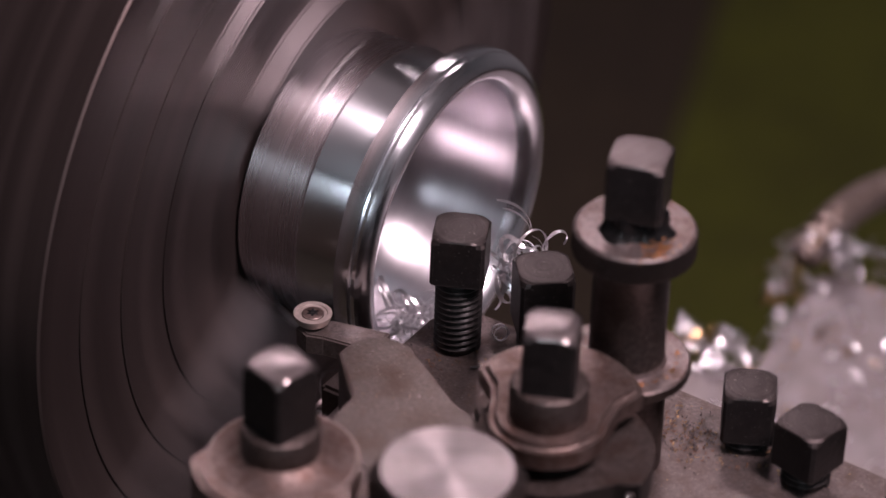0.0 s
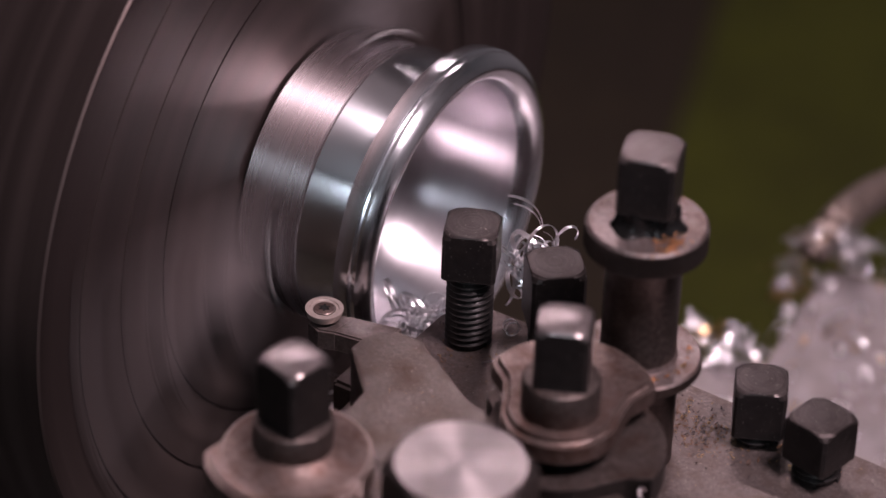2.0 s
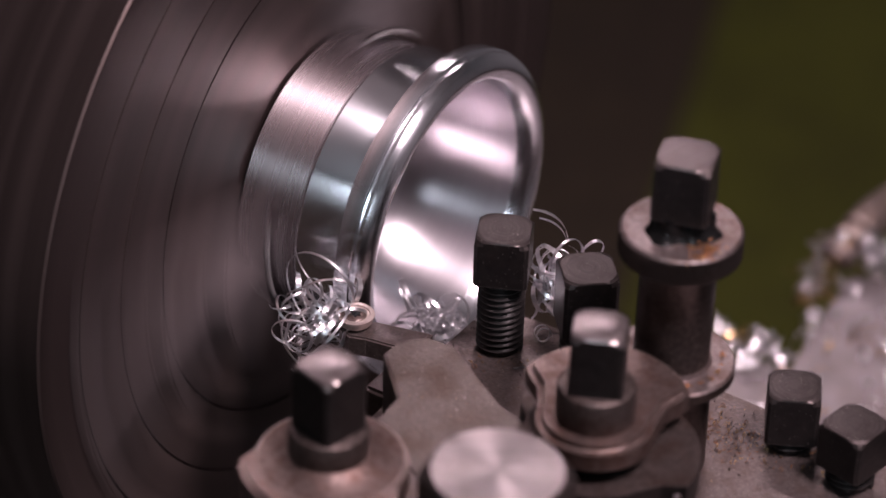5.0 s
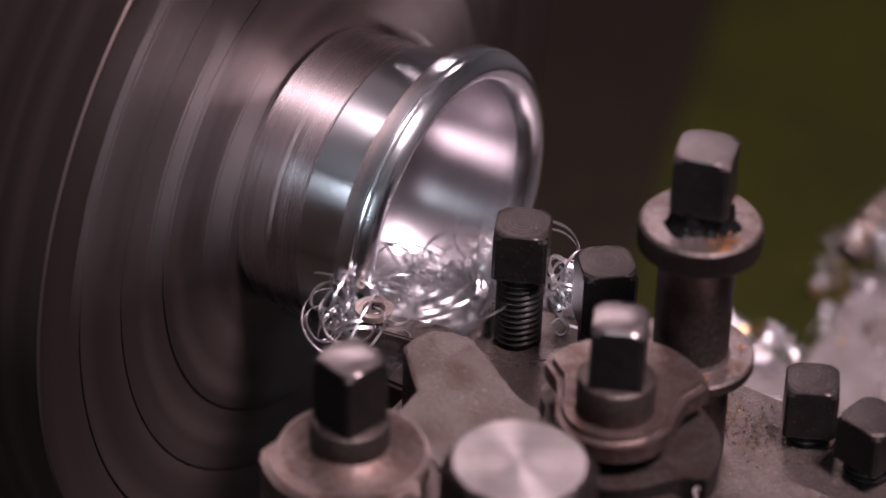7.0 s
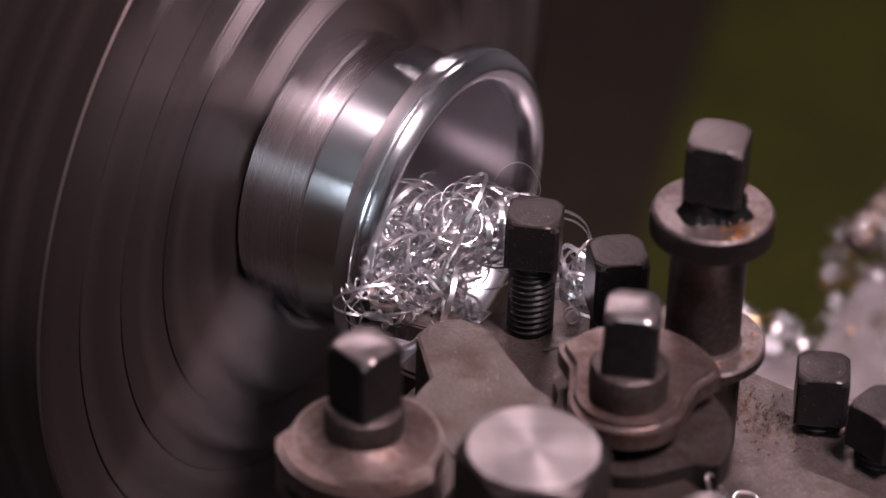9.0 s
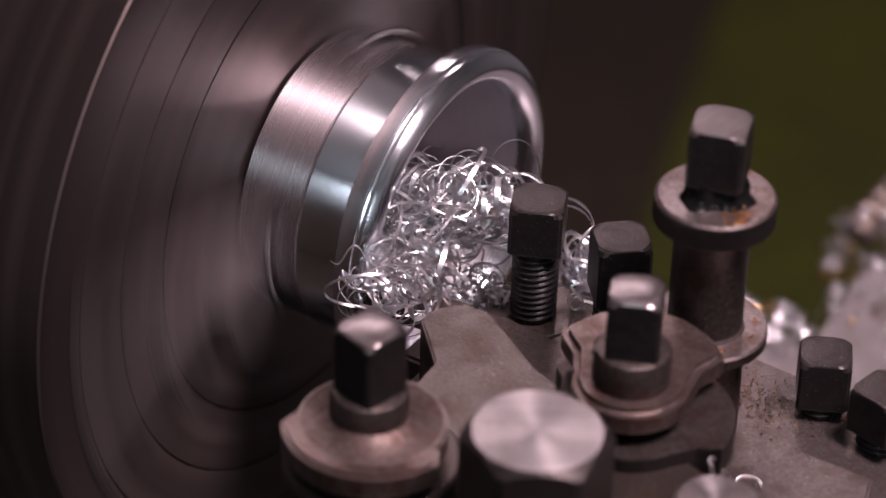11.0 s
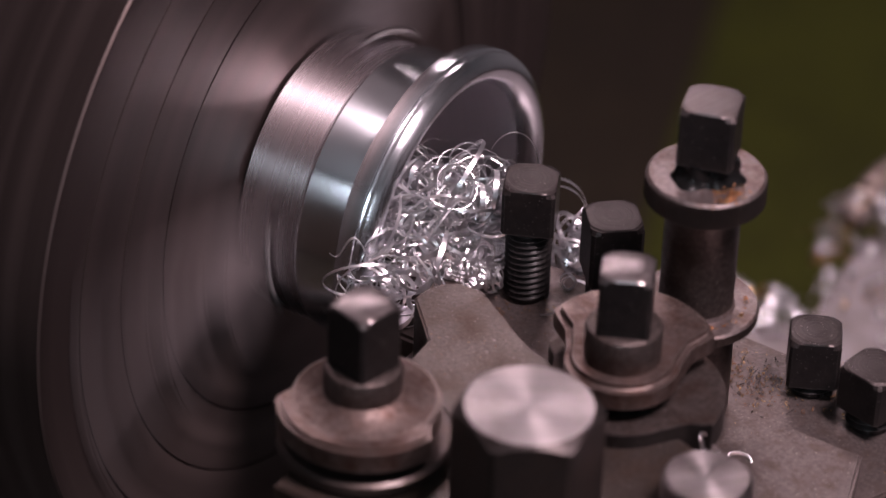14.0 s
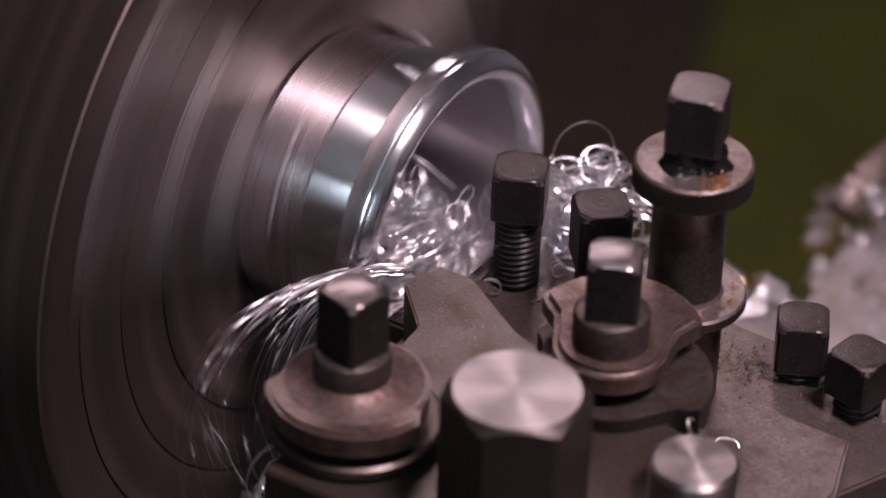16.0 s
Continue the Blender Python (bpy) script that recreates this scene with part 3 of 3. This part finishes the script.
def nest(name, label, at, count, spread, longs=6, size=1.0, tuft=None):
    ob = thing(name, label, "metal swarf", at, "aluminium swarf at the cutting tool")
    for k in range(count):
        me = rng.choice(LONG) if k < longs else rng.choice(CURLS)
        c = new("curl", me)
        c.parent = ob
        v = Vector((rng.gauss(0, 1), rng.gauss(0, 1), rng.gauss(0, 1))).normalized() * rng.random() ** 0.45
        if tuft and k % 6 == 0:
            v = Vector((v.x * 0.45 + tuft[0], v.y * 0.45 + tuft[1], v.z * 0.4 + tuft[2]))
        s = size * rng.uniform(0.75, 1.2)
        c.matrix_basis = Matrix.LocRotScale(Vector((v.x * spread[0], v.y * spread[1], v.z * spread[2])) * MM, Euler([rng.uniform(0, 6.28) for _ in range(3)]), (s, s, s))
    return ob


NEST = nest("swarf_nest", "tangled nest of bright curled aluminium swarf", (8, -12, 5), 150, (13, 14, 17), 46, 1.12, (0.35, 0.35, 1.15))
CLUMP = nest("swarf_clump", "loose clump of bright aluminium swarf", (0, 0, -60), 105, (18, 15, 14), 14)
TRAIL = nest("swarf_trail", "trailing strands of bright aluminium swarf", (0, -47, -30), 29, (10, 10, 9), 12, 1.15)
BACK = nest("swarf_behind_bolts", "curled aluminium swarf caught behind the clamp bolts", (15, 17, -24), 44, (9, 4, 7), 3)


def facing(name, mesh, parent, at, spin, tilt=(38, 18)):
    """A curl under a thing, turned with its ring towards the open front of the lathe."""
    ob = new(name, mesh)
    ob.parent = parent
    z = Vector((0.46, -0.68, 0.57)).normalized()
    x = Vector((0.85, 0.53, 0.03))
    x = (x - z * x.dot(z)).normalized()
    turn = Matrix((x, z.cross(x), z)).transposed().to_4x4()
    ob.matrix_basis = Matrix.Translation([a * MM for a in at]) @ turn @ pose(0, 0, 0, *tilt, 0) @ pose(0, 0, 0, 0, 0, spin)
    return ob


facing("curl", curl_mesh(3.4, 0.62, 1.5, 1.1, 0.1), BACK, (5, 5, 10), -20)
facing("curl", curl_mesh(13, 0.19, 1.0, 1.5, 0.0), BACK, (-14, 1, 5), 18)
facing("curl", curl_mesh(12, 0.17, 2.0, 1.0, 0.0), BACK, (-13, 1, 4), 20)
facing("curl", curl_mesh(6, 0.35, 1.5, 1.2, 0.1), BACK, (6, 1, 3), -60)

TIP = nest("swarf_at_tool", "fine curled aluminium swarf lying by the tool", (14, -33, -11), 40, (12, 6, 6), 2, 0.85)


def loose_ends():
    """Curls that stand out of the nest once it has come to rest: right, up, radius, turns, width, start."""
    right, up = Vector((0.85, 0.53, 0.03)), Vector((-0.28, 0.49, 0.82))
    still = pose(0, 0, 0, 420, 84, 200 + 1700).inverted()
    for dx, dy, r, turns, width, start in ((8.4, 12.5, 4.2, 0.95, 0.8, 30), (5.5, 8.5, 3.2, 1.4, 0.9, 200), (20, 13, 7, 0.5, 0.35, -25), (-18, -35.5, 30, 0.065, 0.9, 84),
                                           (-13.2, -22.4, 9, 0.15, 1.2, 98), (15.5, -10, 30, 0.085, 1.0, 165), (-5, 4, 5.5, 0.7, 1.1, 20), (2, -2, 6.5, 0.8, 1.2, 150), (-9, -9, 5, 0.9, 1.1, 60), (9, -7, 5, 0.8, 1.1, 250)):
        at = right * dx + up * dy + Vector((0.44, -0.69, 0.57)) * 7
        ob = facing("curl", curl_mesh(r, turns, 2.0, width, 0.08), NEST, at, start, (30, 14))
        ob.matrix_basis = still @ ob.matrix_basis


loose_ends()


def strand_mesh(start, end, reach, drop, width):
    """A thin strand along an arc that is flung to the left and droops, seen from the front of the lathe."""
    n = 30
    ph = [rng.uniform(0, 6.28) for _ in range(3)]
    right, up, near = Vector((0.85, 0.53, 0.03)), Vector((-0.28, 0.49, 0.82)), Vector((0.44, -0.69, 0.57))
    sway, deep = rng.uniform(0.3, 1.6), rng.uniform(-7, 7)
    verts, faces = [], []
    for k in range(n + 1):
        u = start + (end - start) * k / n
        left = reach * math.sin(2.2 * u) + sway * math.sin(9 * u + ph[0])
        low = drop * max(0, u) ** 1.7 + sway * math.sin(11 * u + ph[1])
        p = -right * left - up * low + near * (0.25 * left + deep + math.sin(8 * u + ph[2]))
        t = 6 * u + ph[0]
        a = (up * math.cos(t) + near * math.sin(t)) * width / 2
        b = (near * math.cos(t) - up * math.sin(t)) * 0.05
        verts += [tuple((p + q) * MM) for q in (-a - b, a - b, a + b, b - a)]
    for k in range(n):
        for i in range(4):
            j = (i + 1) % 4
            faces.append((4 * k + i, 4 * k + j, 4 * k + 4 + j, 4 * k + 4 + i))
    faces += [(3, 2, 1, 0), (4 * n, 4 * n + 1, 4 * n + 2, 4 * n + 3)]
    me = bpy.data.meshes.new("strand")
    me.from_pydata(verts, [], faces)
    for p in me.polygons:
        p.use_smooth = True
    me.set_sharp_from_angle(angle=0.9)
    me.materials.append(CHIP)
    return me


def strands():
    ob = thing("swarf_strands", "long thin strands of aluminium swarf thrown towards the chuck", "metal swarf", (-20, -40, -130), "aluminium swarf at the cutting tool")
    for k in range(120):
        a = rng.uniform(-0.08, 0.8)
        c = new("strand", strand_mesh(a, min(1.02, a + rng.uniform(0.12, 0.5)), rng.uniform(20, 49), rng.uniform(44, 78), rng.choice((0.2, 0.28, 0.4, 0.6))))
        c.parent = ob
    return ob


def lone_curl(name, label, mesh, at, turn, size=1.0):
    ob = new(name, mesh)
    ob.matrix_basis = pose(*[a * MM for a in at], *turn) @ Matrix.Diagonal((size, size, size, 1))
    return tagged(ob, label, "metal chip", "single chips on the tool post")


STRANDS = strands()
SPRAY = nest("swarf_spray", "whirling cloud of bright curled aluminium swarf", (0, 0, -60), 150, (24, 22, 21), 24, 1.1)
FALLEN = tagged(facing("fallen_curl", curl_mesh(2.6, 0.68, 0.6, 1.2, 0.0), None, (6.6, -13.2, -32.2), -120, (42, -16)), "bright curl of swarf dropped on the tool post block", "metal chip", "single chips on the tool post")
SQUARE = lone_curl("tight_curl", "tight bright curl lying at the foot of a bolt", curl_mesh(1.9, 1.7, 1.2, 1.2, 0.2), (15.2, 5.2, -34.2), (70, 10, 40))
SLIVER = lone_curl("sliver", "thin pale sliver lying on the tool post block", curl_mesh(7, 0.09, 0.2, 0.8, 0.0), (16.0, -9.6, -28.3), (0, 90, -60))
PARING = lone_curl("paring", "pale curled paring beside the round stud", curl_mesh(3.6, 1.15, 2.4, 1.0, 0.45), (92.6, -63.0, -8.4), (60, 10, 100), 0.85)
SHAVING = lone_curl("shaving", "short pale shaving on the lower plate", curl_mesh(2.0, 0.7, 0.8, 1.3, 0.2), (88.5, -37.5, -30.6), (20, 10, 20))
SPLINTER = lone_curl("splinter", "bright bent splinter below the tool bar", curl_mesh(5, 0.17, 0.4, 1.2, 0.0), (-8, -36, -38), (40, 20, 200))


def strewn(name, label, meshes, mats, spots, kind="stuff"):
    """Uncountable small chips in one mesh."""
    verts, faces, index = [], [], []
    for (x, y, z, s) in spots:
        me = rng.choice(meshes)
        m = Matrix.LocRotScale(Vector((x, y, z)) * MM, Euler([rng.uniform(0, 6.28) for _ in range(3)]), (s, s, s))
        base = len(verts)
        verts += [tuple(m @ v.co) for v in me.vertices]
        k = rng.randrange(len(mats))
        for p in me.polygons:
            faces.append([base + i for i in p.vertices])
            index.append(k)
    out = bpy.data.meshes.new(name)
    out.from_pydata(verts, [], faces)
    for m in mats:
        out.materials.append(m)
    out.polygons.foreach_set("material_index", index)
    return tagged(new(name, out), label, "metal chips", kind=kind)


def scatter():
    spots = [(rng.gauss(74, 7), rng.gauss(-2, 4.5), -35.5, rng.uniform(0.16, 0.4)) for _ in range(330)]
    spots += [(rng.gauss(95, 5), rng.gauss(3, 3), -35.4, rng.uniform(0.3, 0.6)) for _ in range(40)]
    spots += [(rng.gauss(5, 5), rng.gauss(-10, 5), -35.5, rng.uniform(0.25, 0.5)) for _ in range(18)]
    spots += [(rng.uniform(-2, 120), rng.uniform(-25, 10), -35.75, rng.uniform(0.06, 0.2)) for _ in range(160)]
    spots += [(rng.gauss(14, 9), rng.gauss(-9, 6), -35.75, rng.uniform(0.08, 0.25)) for _ in range(70)]
    spots += [(rng.uniform(8, 50), rng.uniform(-80, -52), -10.8, rng.uniform(0.05, 0.16)) for _ in range(60)]
    block_chips = strewn("block_chips", "rusty and brassy crumbs on the tool post block", TINY, [BRASS, RUST, RUST, BLACK, DARK, BRASS, BLACK], spots)
    spots = [(63.5 + rng.gauss(9, 1.6), -18 + rng.gauss(-6, 2.5), 31.2, rng.uniform(0.3, 0.6)) for _ in range(60)]
    spots += [(63.5 + 12 * math.cos(a), -18 + 12 * math.sin(a), -5.7, rng.uniform(0.3, 0.6)) for a in [rng.uniform(-1.2, 0.7) for _ in range(26)]]
    sleeve_chips = strewn("sleeve_rust", "orange rust crumbs on the sleeve flanges", TINY, [ORANGE, ORANGE, BRASS], spots)
    spots = []
    for _ in range(95):
        x, y = rng.uniform(-5, 60), rng.uniform(150, 262)
        if x > -9 + (246 - y) * 0.12:
            spots.append((x, y, -161.5, rng.uniform(0.3, 0.9)))
    spots += [(rng.gauss(-14, 3.5), rng.gauss(231, 6), -162 + rng.gauss(0, 4), rng.uniform(0.45, 0.8)) for _ in range(34)]
    spots += [(rng.gauss(-1, 6), rng.gauss(247, 3), -154 + rng.gauss(0, 3), rng.uniform(0.45, 0.8)) for _ in range(30)]
    spots += [(rng.gauss(-12, 7), rng.gauss(183, 5), -160 + rng.gauss(0, 2), rng.uniform(0.5, 0.9)) for _ in range(36)]
    slide_chips = strewn("slide_chips", "glittering aluminium chips on the cross slide", CURLS, [CHIP, CHIP, CHIP, CHIP, BRASS], spots)
    return block_chips, sleeve_chips, slide_chips


LOOSE = scatter()

# ---------------------------------------------------------------- motion
TRAVEL = [(0, 0, 0), (0.5, -0.3, 0.9), (1, -0.4, 2.4), (1.5, -0.2, 3.3), (2, 1.2, 3.3), (2.5, 2.6, 3.2), (3, 3.9, 3.3), (3.5, 5.2, 3.6), (4, 6.6, 4.1),
          (6.5, 10.8, 9.3), (7, 11.1, 10.7), (7.5, 11.2, 12.1), (8, 11.2, 13.6), (8.5, 11.1, 15.0), (9, 11.0, 16.5), (11.5, 7.7, 23.2), (12, 6.7, 24.4),
          (12.5, 5.7, 25.5), (13, 4.7, 26.5), (13.5, 3.7, 27.6), (14, 2.5, 28.5), (14.5, 1.3, 29.4), (15, 0.0, 30.2), (15.5, -1.2, 31.0), (16, -2.6, 31.7)]


def ride(ob):
    """Key a thing that rides on the carriage."""
    home = ob.matrix_basis.copy()
    walk(ob, [(t, Matrix.Translation((x * MM, y * MM, 0)) @ home) for t, x, y in TRAVEL])


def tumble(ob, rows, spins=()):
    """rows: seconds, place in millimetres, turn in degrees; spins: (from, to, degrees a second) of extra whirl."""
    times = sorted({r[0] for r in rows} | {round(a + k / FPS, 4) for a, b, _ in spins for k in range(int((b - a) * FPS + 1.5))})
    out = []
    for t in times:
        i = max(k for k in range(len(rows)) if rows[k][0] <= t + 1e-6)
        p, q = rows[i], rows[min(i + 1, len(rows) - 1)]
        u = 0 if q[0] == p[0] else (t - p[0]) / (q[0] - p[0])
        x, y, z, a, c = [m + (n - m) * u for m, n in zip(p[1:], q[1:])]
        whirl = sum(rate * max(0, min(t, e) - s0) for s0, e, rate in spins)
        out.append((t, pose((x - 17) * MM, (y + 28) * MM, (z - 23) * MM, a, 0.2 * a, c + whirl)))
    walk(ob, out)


def motions():
    for ob in (POST, SLIDE, HOSE_THING, SQUARE, SLIVER, PARING, SHAVING, SPLINTER, *LOOSE):
        ride(ob)
    home = BACK.matrix_basis.copy()
    walk(BACK, [(t, Matrix.Translation((x * MM - 0.003 * (t > 5), y * MM, -0.009 * (t > 5))) @ home) for t, x, y in TRAVEL])
    step = 73.333
    for ob in (CHUCK_THING, RING_THING):
        where = ob.location.copy()
        walk(ob, [(k / FPS, pose(*where, (k * step) % 360)) for k in range(0, 481)])
    tumble(STRANDS, [(0, -3, -68, -107, 0, 0), (15.7, -3, -68, -107, 0, 0), (15.9, -3, -68, -107, 0, 0), (15.9667, 8, -35, 4, 0, -5), (16, 7, -36, 6, 0, 0)])
    rest = [(t, x, y) for t, x, y in TRAVEL if t > 15.1]
    home = FALLEN.matrix_basis.copy()
    walk(FALLEN, [(0, pose(-0.02, 0.008, -0.098)), (6, pose(-0.02, 0.008, -0.093)), (7, pose(-0.01, 0.004, -0.037)), (9, pose(-0.008, 0.012, -0.03)), (14.2, pose(-0.009, 0.016, -0.02)), (14.7, pose(0.0, 0.05, -0.025)), (15.1, pose(-0.005, 0.05, -0.012)),
                  (15.3, pose(0.005, 0.026, -0.03))] + [(t, Matrix.Translation((x * MM, y * MM, 0)) @ home) for t, x, y in rest])
    tumble(TIP, [(0, 1, -12, -27, 0, 0), (4, 5, -11, -27, 0, 0), (6.3, 7, -8, -27, 10, 0), (7, 6, -7, -28, 30, 20), (9, 6, -4, -28, 30, 20), (11.5, 17, -10, -8, 30, 20), (14.2, 13, -10, -4, 30, 20), (14.4, 9, -12, -20, 40, 20), (14.6, -3, -10, -60, 60, 20), (16, -3, -10, -60, 60, 20)])
    tumble(SPRAY, [(0, -3, 0, -88, 0, 0), (14.5, -3, 2, -88, 0, 0), (14.7, 10, 18, -42, 30, 20), (14.8, 17, 28, -26, 60, 40), (14.9, 20, 32, -12, 90, 60), (15.0, 23, 35, -6, 120, 80), (15.1, 21, 32, 12, 150, 100), (15.3, 21, 34, 11, 190, 120), (15.5, 23, 39, 11, 220, 140),
                   (15.7, 23, 38, 10, 250, 160), (15.8, 25, 42, 14, 270, 170), (15.9, 13, 31, 16, 300, 190), (16, 18, 36, -20, 330, 210)], [(14.7, 15.7667, 1300), (15.85, 16.0, 1300)])
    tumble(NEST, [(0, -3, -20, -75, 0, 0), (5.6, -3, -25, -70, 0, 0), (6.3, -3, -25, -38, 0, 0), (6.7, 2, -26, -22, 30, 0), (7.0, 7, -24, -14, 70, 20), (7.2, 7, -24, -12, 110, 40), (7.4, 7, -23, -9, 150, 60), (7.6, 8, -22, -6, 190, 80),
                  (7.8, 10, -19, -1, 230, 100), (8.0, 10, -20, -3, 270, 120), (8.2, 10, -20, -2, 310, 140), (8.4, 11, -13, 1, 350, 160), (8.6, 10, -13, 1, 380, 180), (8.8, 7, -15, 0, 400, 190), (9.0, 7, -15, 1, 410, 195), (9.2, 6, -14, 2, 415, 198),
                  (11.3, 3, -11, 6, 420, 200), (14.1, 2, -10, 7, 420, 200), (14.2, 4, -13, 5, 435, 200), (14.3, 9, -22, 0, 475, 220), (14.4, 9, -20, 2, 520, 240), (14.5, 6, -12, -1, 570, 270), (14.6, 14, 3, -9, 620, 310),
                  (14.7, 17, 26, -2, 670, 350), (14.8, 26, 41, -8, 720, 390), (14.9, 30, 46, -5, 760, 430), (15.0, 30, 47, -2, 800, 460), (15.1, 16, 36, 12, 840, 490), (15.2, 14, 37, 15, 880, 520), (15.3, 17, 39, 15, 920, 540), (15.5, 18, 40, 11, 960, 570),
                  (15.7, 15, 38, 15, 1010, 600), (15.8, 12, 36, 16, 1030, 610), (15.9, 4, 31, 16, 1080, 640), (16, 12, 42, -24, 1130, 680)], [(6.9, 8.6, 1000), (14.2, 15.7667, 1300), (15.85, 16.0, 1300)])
    tumble(CLUMP, [(0, -3, 0, -85, 0, 0), (14.15, -3, 0, -85, 0, 0), (14.25, -3, -28, -10, 10, 0), (14.3, -2, -31, 0, 15, 10), (14.5, -2, -29, 0, 30, 15), (14.6, -5, -10, -75, 50, 20), (14.8, -5, -3, -52, 60, 50), (14.9, 0, -2, -25, 100, 80), (15.0, 3, 0, -4, 140, 110), (15.1, 3, 4, 2, 180, 140), (15.2, 3, 7, 6, 220, 170), (15.3, 3, 7, 5, 250, 190),
                   (15.5, 3, 3, 1, 300, 220), (15.7, 3, -6, 0, 340, 250), (15.8, 2, -18, -5, 360, 260), (15.9, 1, -24, -3, 400, 290), (16, 4, -17, 1, 440, 330)], [(14.8, 16.0, 360)])
    tumble(TRAIL, [(0, -3, -47, -48, 0, 0), (3.0, -3, -47, -42, 0, 0), (3.3, -3, -47, -24, 0, 0), (3.5, -5, -44, -16, 20, 10), (3.8, -8, -45, -9, 50, 20), (4.0, -8, -47, -7, 70, 30), (4.2, -8, -47, -7, 90, 30), (5.2, -7, -49, -8, 140, 50), (6.3, -5, -50, -9, 200, 80),
                   (6.5, -4, -47, -8, 230, 90), (6.7, -4, -46, -8, 260, 100), (6.9, -1, -42, -8, 300, 120), (7.1, 3, -37, -8, 340, 140), (7.5, 6, -34, -7, 380, 160), (8.5, 8, -32, -5, 420, 190), (9.2, 8, -32, -3, 430, 195), (11.3, 8, -34, 0, 440, 200), (14.1, 6, -32, 1, 440, 200),
                   (14.2, 1, -38, 2, 450, 210), (14.3, -3, -42, -1, 480, 220), (14.4, -6, -46, 0, 510, 240), (14.5, -4, -48, -2, 550, 260), (14.6, -5, -62, -20, 590, 280), (14.7, -3, -66, -60, 630, 300), (15.7, -3, -66, -70, 660, 320), (16, -3, -60, -55, 700, 340)], [(14.2, 14.7, 300)])


motions()
